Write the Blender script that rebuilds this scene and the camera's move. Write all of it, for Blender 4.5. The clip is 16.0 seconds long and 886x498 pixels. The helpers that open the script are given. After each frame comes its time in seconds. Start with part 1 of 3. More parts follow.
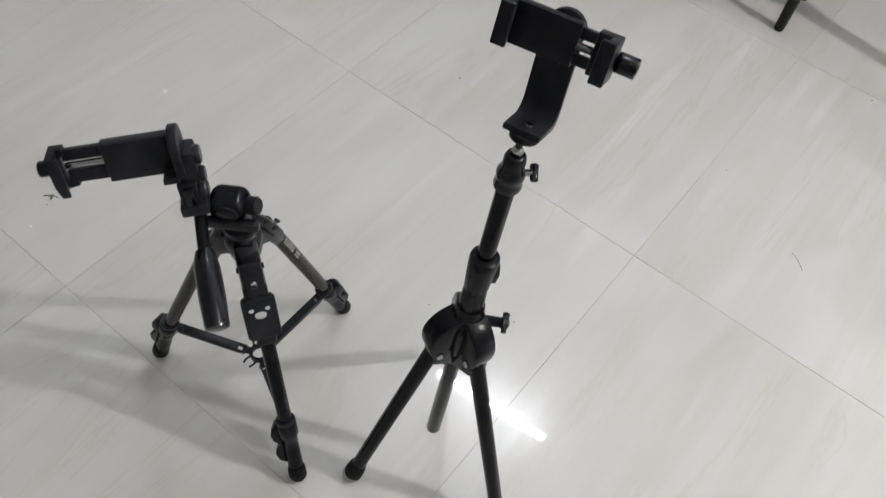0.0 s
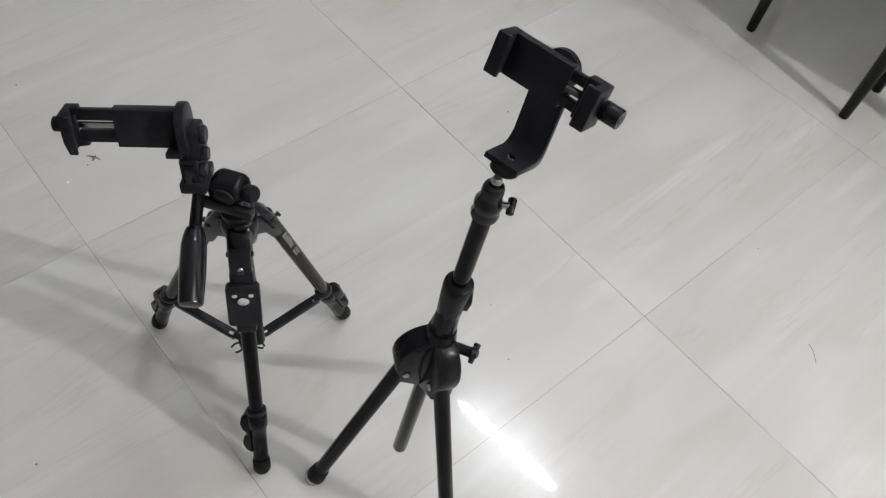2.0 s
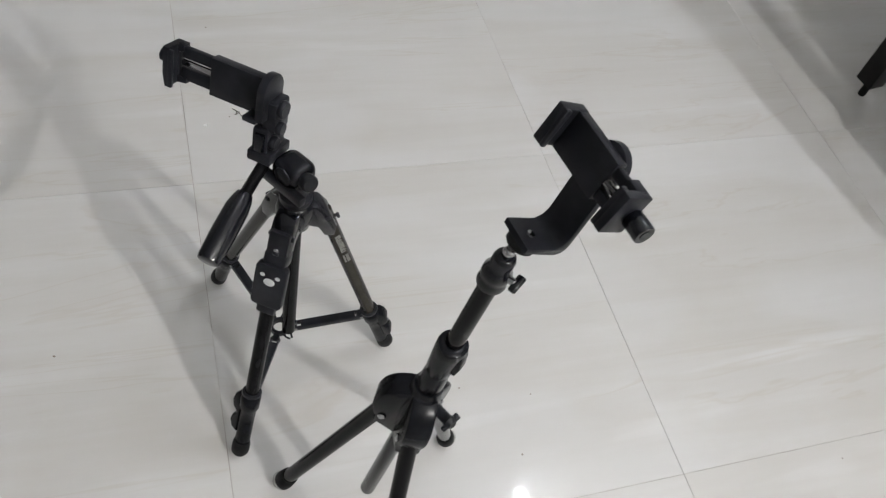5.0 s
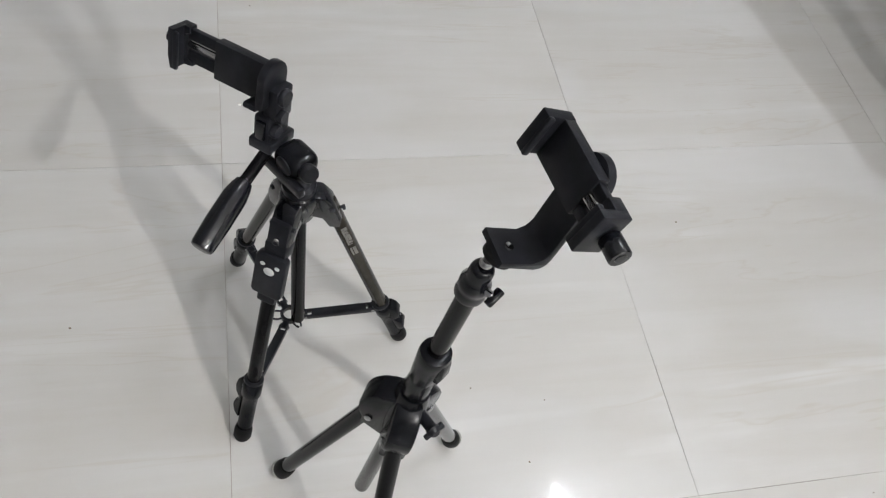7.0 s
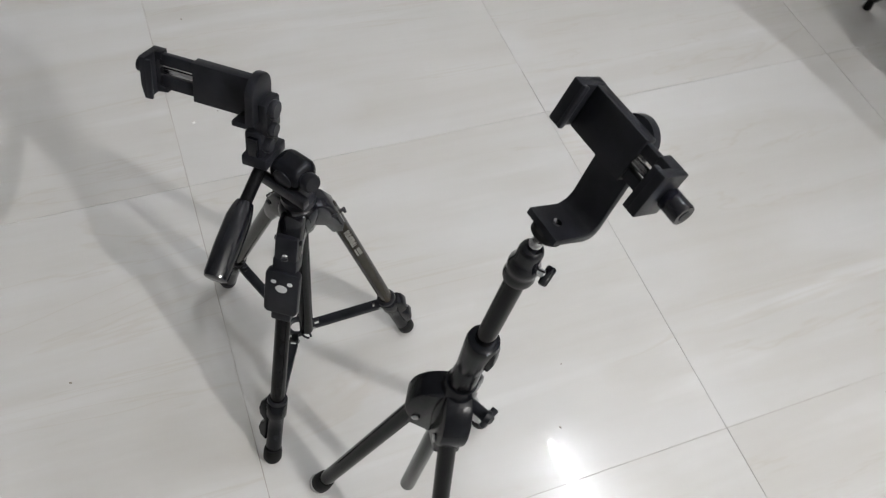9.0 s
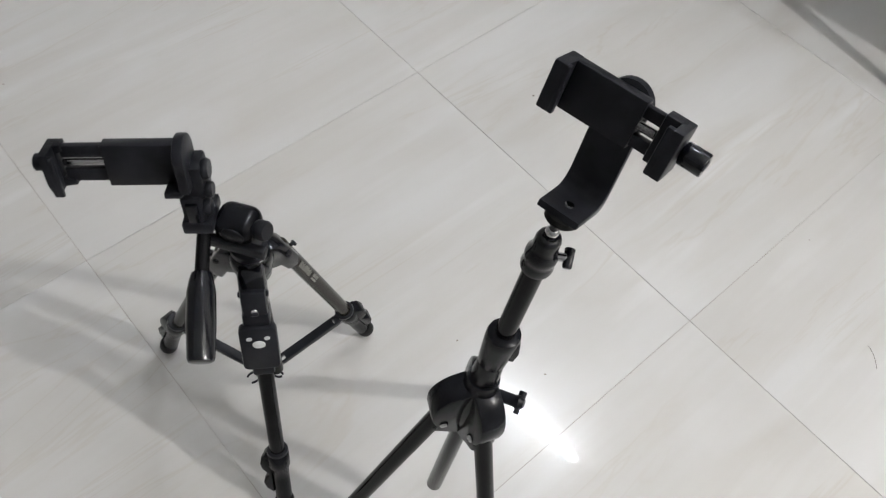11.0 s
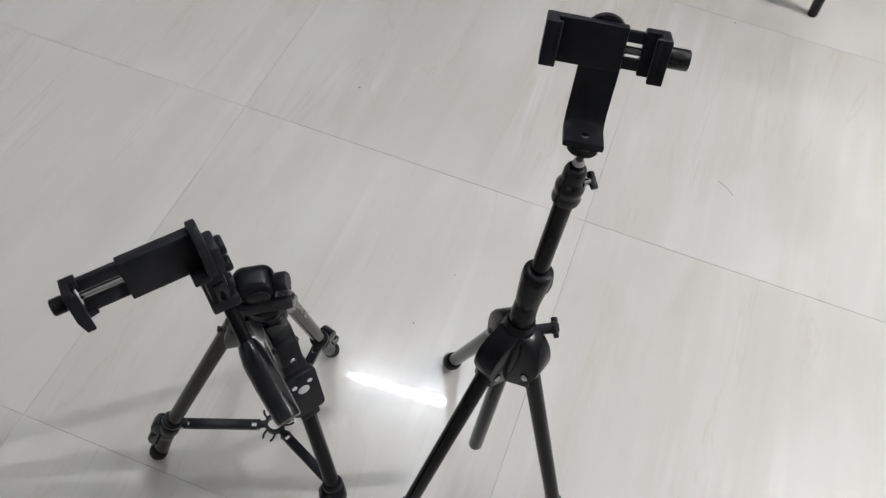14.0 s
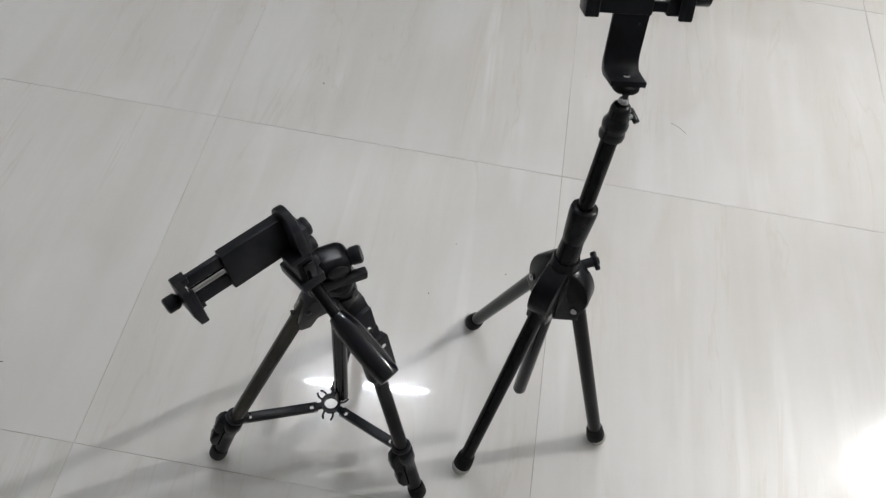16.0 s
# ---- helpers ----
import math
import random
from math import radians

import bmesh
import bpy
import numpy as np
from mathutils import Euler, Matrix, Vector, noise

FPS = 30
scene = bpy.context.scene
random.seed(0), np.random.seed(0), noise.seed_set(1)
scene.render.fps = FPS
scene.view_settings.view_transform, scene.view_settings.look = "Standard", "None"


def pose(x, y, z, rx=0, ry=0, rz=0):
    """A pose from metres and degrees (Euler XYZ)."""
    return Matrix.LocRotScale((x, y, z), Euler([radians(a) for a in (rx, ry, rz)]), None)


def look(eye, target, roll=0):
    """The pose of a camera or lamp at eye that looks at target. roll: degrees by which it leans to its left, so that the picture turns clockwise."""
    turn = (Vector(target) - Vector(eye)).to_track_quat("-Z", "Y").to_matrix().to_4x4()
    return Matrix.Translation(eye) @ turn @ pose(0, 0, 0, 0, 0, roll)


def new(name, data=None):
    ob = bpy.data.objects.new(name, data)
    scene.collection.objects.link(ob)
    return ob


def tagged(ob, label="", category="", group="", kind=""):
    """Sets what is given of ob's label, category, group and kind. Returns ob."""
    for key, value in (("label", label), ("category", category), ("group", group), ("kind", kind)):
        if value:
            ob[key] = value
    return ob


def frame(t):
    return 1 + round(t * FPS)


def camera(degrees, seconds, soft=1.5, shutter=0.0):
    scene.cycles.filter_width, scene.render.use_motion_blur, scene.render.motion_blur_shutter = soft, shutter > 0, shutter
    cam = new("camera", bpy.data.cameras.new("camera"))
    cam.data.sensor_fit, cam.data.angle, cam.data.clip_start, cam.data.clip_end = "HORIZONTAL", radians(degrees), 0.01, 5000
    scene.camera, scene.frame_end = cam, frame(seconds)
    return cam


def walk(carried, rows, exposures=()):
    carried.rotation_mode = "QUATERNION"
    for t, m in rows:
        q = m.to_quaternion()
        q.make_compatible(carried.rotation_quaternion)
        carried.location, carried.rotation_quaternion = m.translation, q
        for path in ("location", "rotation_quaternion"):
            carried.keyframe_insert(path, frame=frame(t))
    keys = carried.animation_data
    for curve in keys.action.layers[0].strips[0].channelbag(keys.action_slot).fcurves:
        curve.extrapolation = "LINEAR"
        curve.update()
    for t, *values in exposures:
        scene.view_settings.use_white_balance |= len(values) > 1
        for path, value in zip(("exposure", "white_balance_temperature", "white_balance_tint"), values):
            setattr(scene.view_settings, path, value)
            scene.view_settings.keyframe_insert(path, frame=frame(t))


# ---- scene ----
cam = camera(56.1, 16.0, soft=1.2, shutter=0.6)
PATH = [
    (0, (0.777, -0.189, 1.05), (0.138, 0.753, -0.594), 6.0),
    (0.5, (0.796, -0.216, 1.05), (0.147, 0.723, -0.592), 7.2),
    (1, (0.808, -0.195, 1.031), (0.116, 0.71, -0.613), 8.5),
    (1.5, (0.82, -0.155, 1.05), (0.068, 0.731, -0.577), 8.9),
    (2, (0.839, -0.14, 1.053), (0.046, 0.734, -0.561), 9.7),
    (2.5, (0.855, -0.12, 1.054), (0.016, 0.733, -0.549), 10.4),
    (3, (0.868, -0.111, 1.043), (-0.019, 0.7, -0.555), 11.2),
    (3.5, (0.874, -0.108, 1.044), (-0.054, 0.673, -0.546), 12.5),
    (4, (0.914, -0.097, 1.034), (-0.075, 0.626, -0.547), 14.0),
    (4.5, (0.897, -0.075, 1.031), (-0.15, 0.569, -0.547), 15.9),
    (4.7, (0.892, -0.053, 1.035), (-0.172, 0.568, -0.541), 16.3),
    (7, (0.871, 0.05, 1.032), (-0.212, 0.48, -0.594), 14.6),
    (7.5, (0.858, 0.035, 1.027), (-0.213, 0.485, -0.601), 13.3),
    (8, (0.846, 0.01, 1.032), (-0.201, 0.488, -0.603), 12.1),
    (8.2, (0.843, 0.016, 1.022), (-0.207, 0.493, -0.612), 11.4),
    (10.3, (0.784, -0.095, 1.017), (-0.041, 0.649, -0.647), 9.5),
    (10.5, (0.76, -0.098, 1.022), (-0.04, 0.66, -0.647), 9.0),
    (11, (0.735, -0.08, 1.016), (0.003, 0.72, -0.665), 7.9),
    (11.5, (0.719, -0.095, 1.022), (0.021, 0.738, -0.657), 6.8),
    (12, (0.703, -0.137, 1.023), (0.083, 0.751, -0.658), 7.0),
    (12.5, (0.667, -0.197, 1.022), (0.142, 0.768, -0.65), 8.0),
    (13, (0.635, -0.25, 1.025), (0.191, 0.77, -0.638), 8.3),
    (13.5, (0.611, -0.235, 1.037), (0.272, 0.838, -0.616), 8.5),
    (14, (0.584, -0.24, 1.049), (0.311, 0.859, -0.599), 7.8),
    (14.5, (0.547, -0.267, 1.052), (0.337, 0.85, -0.593), 7.7),
    (15, (0.513, -0.284, 1.06), (0.345, 0.852, -0.577), 7.4),
    (15.5, (0.489, -0.315, 1.07), (0.375, 0.833, -0.564), 7.5),
    (16, (0.457, -0.346, 1.071), (0.408, 0.805, -0.564), 8.1),
]
walk(cam, [(t, look(eye, target, roll)) for t, eye, target, roll in PATH],
     [(0, 0.17), (2.0, 0.17), (4.5, 0.27), (7.0, 0.37), (8.2, 0.33), (10.5, 0.29), (12.0, 0.27), (13.5, 0.18), (16.0, 0.08)])

# ---- light ----
WORLD = bpy.data.worlds.new("night")
WORLD.use_nodes = True
WORLD.node_tree.nodes["Background"].inputs["Color"].default_value = (0.02, 0.02, 0.025, 1)
WORLD.node_tree.nodes["Background"].inputs["Strength"].default_value = 0.2
scene.world = WORLD
TUBE_POWER, BULB_POWER = 520.0, 4550.0

# ---- helpers for meshes ----
ROOT = {}          # the world matrix under which a thing's parts are laid out


def thing(name, x, y, z, label, category, group="", kind=""):
    ob = new(name)
    ob.matrix_world = pose(x, y, z)
    ROOT[ob.name] = pose(x, y, z)
    return tagged(ob, label, category, group, kind)


def mesh_from(name, bm, material, smooth=40):
    bmesh.ops.recalc_face_normals(bm, faces=bm.faces)
    me = bpy.data.meshes.new(name)
    bm.to_mesh(me)
    bm.free()
    me.materials.append(material)
    for p in me.polygons:
        p.use_smooth = True
    me.set_sharp_from_angle(angle=radians(smooth))
    return me


def part(name, bm, material, parent, label=""):
    """Links a bmesh, laid out in world metres, as one mesh under a thing or part."""
    base = ROOT[parent.name]
    bm.transform(base.inverted())
    ob = new(name, mesh_from(name, bm, material))
    ob.parent = parent
    ROOT[ob.name] = base
    return tagged(ob, label)


def whole(name, bm, material, label, category, kind="", group=""):
    return tagged(new(name, mesh_from(name, bm, material)), label, category, group, kind)


def basis(u, w, origin):
    """A frame with x along u, z along w as far as square to u, y square to both."""
    u = Vector(u).normalized()
    w = (Vector(w) - Vector(w).dot(u) * u).normalized()
    v = w.cross(u)
    m = Matrix((u, v, w)).transposed().to_4x4()
    m.translation = Vector(origin)
    return m


def along(p0, p1, up=(0.01, 0.02, 1)):
    """A frame at p0 with z along the way to p1."""
    z = (Vector(p1) - Vector(p0)).normalized()
    x = Vector(up).cross(z)
    if x.length < 1e-3:
        x = Vector((1, 0, 0)).cross(z)
    x.normalize()
    m = Matrix((x, z.cross(x), z)).transposed().to_4x4()
    m.translation = Vector(p0)
    return m


def box(bm, m, lo, hi, bevel=0.0015, seg=2):
    c = [(a + b) / 2 for a, b in zip(lo, hi)]
    s = [abs(b - a) for a, b in zip(lo, hi)]
    got = bmesh.ops.create_cube(bm, size=1, matrix=m @ Matrix.LocRotScale(c, None, s))
    if bevel > 0:
        edges = list({e for v in got["verts"] for e in v.link_edges})
        bmesh.ops.bevel(bm, geom=edges, offset=min(bevel, min(s) * 0.45), segments=seg, affect="EDGES", profile=0.5)


def lathe(bm, m, profile, seg=24, squash=1.0):
    """Turns (height, radius) pairs round the frame's z."""
    rings = []
    for h, r in profile:
        rings.append([bm.verts.new(m @ Vector((r * math.cos(2 * math.pi * k / seg), squash * r * math.sin(2 * math.pi * k / seg), h))) for k in range(seg)])
    for a, b in zip(rings, rings[1:]):
        for k in range(seg):
            bm.faces.new((a[k], a[(k + 1) % seg], b[(k + 1) % seg], b[k]))
    bm.faces.new(rings[0][::-1])
    bm.faces.new(rings[-1])


def rod(bm, p0, p1, r, r1=None, edge=0.0008, seg=20, squash=1.0, up=(0.01, 0.02, 1)):
    r1 = r if r1 is None else r1
    d = (Vector(p1) - Vector(p0)).length
    lathe(bm, along(p0, p1, up), [(0, r - edge), (edge, r), (d - edge, r1), (d, r1 - edge)], seg, squash)


def prism(bm, m, outline, lo, hi, bevel=0.001):
    """An outline in the frame's x and z, from y = lo to hi."""
    a = [bm.verts.new(m @ Vector((x, lo, z))) for x, z in outline]
    b = [bm.verts.new(m @ Vector((x, hi, z))) for x, z in outline]
    n = len(outline)
    faces = [bm.faces.new(a), bm.faces.new(b[::-1])]
    for k in range(n):
        faces.append(bm.faces.new((a[k], b[k], b[(k + 1) % n], a[(k + 1) % n])))
    if bevel > 0:
        bmesh.ops.recalc_face_normals(bm, faces=faces)
        edges = [e for e in faces[0].edges] + [e for e in faces[1].edges]
        bmesh.ops.bevel(bm, geom=edges, offset=bevel, segments=2, affect="EDGES", profile=0.5)


def arc(cx, cz, r, a0, a1, n=10):
    return [(cx + r * math.cos(radians(a0 + (a1 - a0) * k / n)), cz + r * math.sin(radians(a0 + (a1 - a0) * k / n))) for k in range(n + 1)]


def loft(bm, path, r, seg=10):
    """A bent rod through the given points."""
    rings = []
    for k, p in enumerate(path):
        a, b = path[max(k - 1, 0)], path[min(k + 1, len(path) - 1)]
        f = along(p, Vector(p) + Vector(b) - Vector(a))
        rings.append([bm.verts.new(f @ Vector((r * math.cos(2 * math.pi * j / seg), r * math.sin(2 * math.pi * j / seg), 0))) for j in range(seg)])
    for a, b in zip(rings, rings[1:]):
        for j in range(seg):
            bm.faces.new((a[j], a[(j + 1) % seg], b[(j + 1) % seg], b[j]))
    bm.faces.new(rings[0][::-1])
    bm.faces.new(rings[-1])


B = bmesh.new

# ---- materials ----


def surface(name, colour, rough, metal=0.0, spec=0.5):
    mat = bpy.data.materials.new(name)
    mat.use_nodes = True
    nt = mat.node_tree
    bsdf = nt.nodes["Principled BSDF"]
    bsdf.inputs["Base Color"].default_value = (*colour, 1)
    bsdf.inputs["Roughness"].default_value = rough
    bsdf.inputs["Metallic"].default_value = metal
    bsdf.inputs["Specular IOR Level"].default_value = spec
    return mat, nt, bsdf


def node(nt, kind, **values):
    n = nt.nodes.new(kind)
    for key, value in values.items():
        n.inputs[key.replace("_", " ")].default_value = value
    return n


def ramp(nt, source, stops):
    r = nt.nodes.new("ShaderNodeValToRGB")
    r.color_ramp.elements[0].position, r.color_ramp.elements[0].color = stops[0][0], (*stops[0][1], 1)
    r.color_ramp.elements[1].position, r.color_ramp.elements[1].color = stops[-1][0], (*stops[-1][1], 1)
    for p, c in stops[1:-1]:
        r.color_ramp.elements.new(p).color = (*c, 1)
    nt.links.new(source, r.inputs["Fac"])
    return r.outputs["Color"]


def worn(name, colour, rough, metal=0.0, spec=0.5, grain=900, bump=0.15, vary=0.35):
    """Paint, plastic or metal with fine grain, broad unevenness in gloss, and dust."""
    mat, nt, bsdf = surface(name, colour, rough, metal, spec)
    co = node(nt, "ShaderNodeTexCoord")
    fine = node(nt, "ShaderNodeTexNoise", Scale=grain, Detail=3.0)
    broad = node(nt, "ShaderNodeTexNoise", Scale=45.0, Detail=4.0)
    for n in (fine, broad):
        nt.links.new(co.outputs["Object"], n.inputs["Vector"])
    dark = tuple(c * (1 - vary) for c in colour)
    light = tuple(min(1, c * (1 + vary)) for c in colour)
    nt.links.new(ramp(nt, broad.outputs["Fac"], [(0.3, dark), (0.7, light)]), bsdf.inputs["Base Color"])
    span = node(nt, "ShaderNodeMapRange", To_Min=rough * 0.9, To_Max=min(1, rough * 1.12))
    nt.links.new(broad.outputs["Fac"], span.inputs["Value"])
    nt.links.new(span.outputs["Result"], bsdf.inputs["Roughness"])
    b = node(nt, "ShaderNodeBump", Strength=bump, Distance=0.0004)
    nt.links.new(fine.outputs["Fac"], b.inputs["Height"])
    nt.links.new(b.outputs["Normal"], bsdf.inputs["Normal"])
    return mat


BLACK = worn("black_plastic", (0.0125, 0.0132, 0.0165), 0.34, spec=0.16, bump=0.25)
SATIN = worn("satin_black_plastic", (0.007, 0.0075, 0.0095), 0.22, spec=0.14, bump=0.1)
GLOSS = worn("glossy_black_plastic", (0.004, 0.0045, 0.0068), 0.12, spec=0.38, bump=0.05)
TUBE = worn("black_painted_steel", (0.0045, 0.0045, 0.0052), 0.09, 0.0, 0.11, bump=0.08)
BRONZE = worn("bronze_anodised_aluminium", (0.027, 0.0235, 0.019), 0.14, 0.0, 0.16, bump=0.08, vary=0.15)
RUBBER = worn("black_rubber", (0.006, 0.006, 0.006), 0.6, spec=0.2, bump=0.3)
CHROME = worn("chrome", (0.4, 0.4, 0.41), 0.14, 1.0, bump=0.02, vary=0.1)
CLEAR = worn("grey_translucent_vinyl", (0.42, 0.42, 0.4), 0.25, bump=0.05, vary=0.1)
PRINT = worn("silver_print", (0.17, 0.165, 0.15), 0.5, bump=0.05, vary=0.2)
BUTTON = worn("pale_grey_print", (0.55, 0.56, 0.57), 0.4, bump=0.05, vary=0.15)
WOODBLACK = worn("black_lacquered_wood", (0.007, 0.0065, 0.0065), 0.4, spec=0.25, grain=300, bump=0.2)
SEATCLOTH = worn("dark_grey_cloth", (0.05, 0.048, 0.047), 0.9, grain=1500, bump=0.6)
TABLETOP = worn("dark_table_board", (0.06, 0.05, 0.045), 0.35, grain=200, bump=0.1)
PAPER = worn("white_paper", (0.85, 0.85, 0.83), 0.7, bump=0.2, vary=0.05)
CRUMB = worn("dark_grit", (0.2, 0.17, 0.14), 0.8, bump=0.5, vary=0.4)
LINT = worn("dark_lint", (0.11, 0.1, 0.09), 0.9, bump=0.4, vary=0.3)
FITTING = worn("white_enamel", (0.72, 0.72, 0.71), 0.35, bump=0.05, vary=0.05)


def plaster(name, colour):
    mat, nt, bsdf = surface(name, colour, 0.75)
    co = node(nt, "ShaderNodeTexCoord")
    big = node(nt, "ShaderNodeTexNoise", Scale=1.3, Detail=5.0)
    small = node(nt, "ShaderNodeTexNoise", Scale=160.0, Detail=3.0)
    for n in (big, small):
        nt.links.new(co.outputs["Object"], n.inputs["Vector"])
    nt.links.new(ramp(nt, big.outputs["Fac"], [(0.3, tuple(c * 0.95 for c in colour)), (0.7, tuple(min(1, c * 1.03) for c in colour))]), bsdf.inputs["Base Color"])
    b = node(nt, "ShaderNodeBump", Strength=0.2, Distance=0.001)
    nt.links.new(small.outputs["Fac"], b.inputs["Height"])
    nt.links.new(b.outputs["Normal"], bsdf.inputs["Normal"])
    return mat


WALL = plaster("painted_plaster", (0.57, 0.57, 0.565))
CEIL = plaster("white_ceiling_paint", (0.78, 0.78, 0.78))


def glowing(name, colour, strength):
    mat, nt, bsdf = surface(name, (0.8, 0.8, 0.8), 0.3)
    bsdf.inputs["Emission Color"].default_value = (*colour, 1)
    bsdf.inputs["Emission Strength"].default_value = strength
    return mat


TUBELIGHT = glowing("led_tube_diffuser", (0.915, 0.955, 1.02), TUBE_POWER)
BULBLIGHT = glowing("led_bulb_globe", (1.0, 0.98, 0.95), BULB_POWER)
SIGNAL = glowing("indicator_lens", (1.0, 0.95, 0.9), 60.0)


def grout_material():
    """Grey cement in the joints, dirty in places and nearly tile-coloured in others."""
    mat, nt, bsdf = surface("grey_grout", (0.36, 0.34, 0.31), 0.85)
    co = node(nt, "ShaderNodeTexCoord")
    n = node(nt, "ShaderNodeTexNoise", Scale=5.0, Detail=4.0)
    nt.links.new(co.outputs["Object"], n.inputs["Vector"])
    tone = ramp(nt, n.outputs["Fac"], [(0.36, (0.24, 0.21, 0.175)), (0.5, (0.40, 0.372, 0.335)), (0.6, (0.54, 0.52, 0.49))])
    split = node(nt, "ShaderNodeSeparateXYZ")
    nt.links.new(co.outputs["Object"], split.inputs[0])
    paler = node(nt, "ShaderNodeMapRange", From_Min=0.8, From_Max=1.05)     # joints fade to a paler tone towards the table
    nt.links.new(split.outputs["Y"], paler.inputs["Value"])
    mix = node(nt, "ShaderNodeMix")
    mix.data_type = "RGBA"
    nt.links.new(paler.outputs["Result"], mix.inputs[0])
    nt.links.new(tone, mix.inputs[6])
    mix.inputs[7].default_value = (0.55, 0.535, 0.51, 1)
    nt.links.new(mix.outputs[2], bsdf.inputs["Base Color"])
    return mat


GROUT = grout_material()


def tile_material():
    """Polished cream porcelain: pale broken streaks along the tile, warm hairline veins, a soft haze on the gloss."""
    mat, nt, bsdf = surface("polished_porcelain_tile", (0.56, 0.54, 0.51), 0.06)
    co = node(nt, "ShaderNodeTexCoord")
    info = node(nt, "ShaderNodeObjectInfo")
    shift = node(nt, "ShaderNodeVectorMath")
    shift.operation = "MULTIPLY_ADD"
    nt.links.new(info.outputs["Random"], shift.inputs[0])
    shift.inputs[1].default_value = (7.3, 3.1, 5.7)
    nt.links.new(co.outputs["Object"], shift.inputs[2])

    def noise(scale, stretch, turn, **values):
        m = node(nt, "ShaderNodeMapping", Rotation=(0, 0, radians(turn)), Scale=(1.0, stretch, 1.0))
        nt.links.new(shift.outputs[0], m.inputs["Vector"])
        n = node(nt, "ShaderNodeTexNoise", Scale=scale, **values)
        nt.links.new(m.outputs[0], n.inputs["Vector"])
        return n.outputs["Fac"]

    def blend(base, colour, factor):
        m = node(nt, "ShaderNodeMix")
        m.data_type = "RGBA"
        nt.links.new(factor, m.inputs[0])
        nt.links.new(base, m.inputs[6])
        m.inputs[7].default_value = (*colour, 1)
        return m.outputs[2]

    def times(a, b):
        m = node(nt, "ShaderNodeMath")
        m.operation = "MULTIPLY"
        nt.links.new(a, m.inputs[0])
        nt.links.new(b, m.inputs[1])
        return m.outputs[0]

    streak = noise(16.0, 0.09, -5, Detail=7.0, Roughness=0.58, Distortion=0.3)
    cloud = noise(4.5, 0.6, 0, Detail=4.0)
    dash = noise(26.0, 0.075, -8, Detail=2.0, Roughness=0.45)
    patch = noise(5.5, 0.35, -6, Detail=2.0, Roughness=0.4)
    vein = noise(7.0, 0.12, -4, Detail=5.0, Roughness=0.6, Distortion=0.6)
    both = node(nt, "ShaderNodeMix", Factor=0.35)
    nt.links.new(streak, both.inputs[2])
    nt.links.new(cloud, both.inputs[3])
    tone = ramp(nt, both.outputs[0], [(0.36, (0.530, 0.517, 0.494)), (0.5, (0.558, 0.549, 0.533)), (0.64, (0.590, 0.587, 0.580))])
    tone = blend(tone, (0.615, 0.615, 0.617), ramp(nt, patch, [(0.53, (0, 0, 0)), (0.585, (0.4, 0.4, 0.4))]))
    pale = times(ramp(nt, dash, [(0.58, (0, 0, 0)), (0.70, (0.55, 0.55, 0.55))]), ramp(nt, cloud, [(0.45, (0, 0, 0)), (0.62, (1, 1, 1))]))
    tone = blend(tone, (0.66, 0.66, 0.66), pale)
    thin = times(ramp(nt, vein, [(0.488, (0, 0, 0)), (0.5, (0.3, 0.3, 0.3)), (0.512, (0, 0, 0))]), ramp(nt, patch, [(0.44, (1, 1, 1)), (0.56, (0, 0, 0))]))
    tone = blend(tone, (0.47, 0.43, 0.37), thin)
    nt.links.new(tone, bsdf.inputs["Base Color"])
    speck = node(nt, "ShaderNodeTexNoise", Scale=380.0, Detail=2.0)
    nt.links.new(co.outputs["Object"], speck.inputs["Vector"])
    haze = node(nt, "ShaderNodeMapRange", To_Min=0.008, To_Max=0.02)
    nt.links.new(cloud, haze.inputs["Value"])
    nt.links.new(haze.outputs["Result"], bsdf.inputs["Roughness"])
    bsdf.inputs["Coat Weight"].default_value = 0.42
    bsdf.inputs["Coat Roughness"].default_value = 0.14
    b = node(nt, "ShaderNodeBump", Strength=0.02, Distance=0.0005)
    nt.links.new(speck.outputs["Fac"], b.inputs["Height"])
    nt.links.new(b.outputs["Normal"], bsdf.inputs["Normal"])
    return mat


TILE = tile_material()

# ---- the room ----
X0, X1, Y0, Y1, TOP = -1.33, 2.36, -3.4, 2.4, 2.43
I4 = Matrix.Identity(4)


def slab(name, lo, hi, mat, label, category):
    bm = B()
    box(bm, I4, lo, hi, 0)
    return whole(name, bm, mat, label, category, "structure")


floor = slab("floor", (X0 - 0.2, Y0 - 0.2, -0.12), (X1 + 0.2, Y1 + 0.2, -0.001), GROUT, "polished cream porcelain tile floor with thin grey joints", "floor")
ROOT[floor.name] = I4
slab("ceiling", (X0 - 0.2, Y0 - 0.2, TOP), (X1 + 0.2, Y1 + 0.2, TOP + 0.15), CEIL, "plain white painted ceiling", "ceiling")
slab("wall_west", (X0 - 0.2, Y0, 0), (X0, Y1, TOP), WALL, "plain pale painted plaster wall", "wall")
slab("wall_east", (X1, Y0, 0), (X1 + 0.2, Y1, TOP), WALL, "plain pale painted plaster wall with a bulb", "wall")
slab("wall_south", (X0 - 0.2, Y0 - 0.2, 0), (X1 + 0.2, Y0, TOP), WALL, "plain pale painted plaster wall", "wall")
slab("wall_north", (X0 - 0.2, Y1, 0), (X1 + 0.2, Y1 + 0.2, TOP), WALL, "plain pale painted plaster wall behind the table", "wall")

# ---- lamps ----


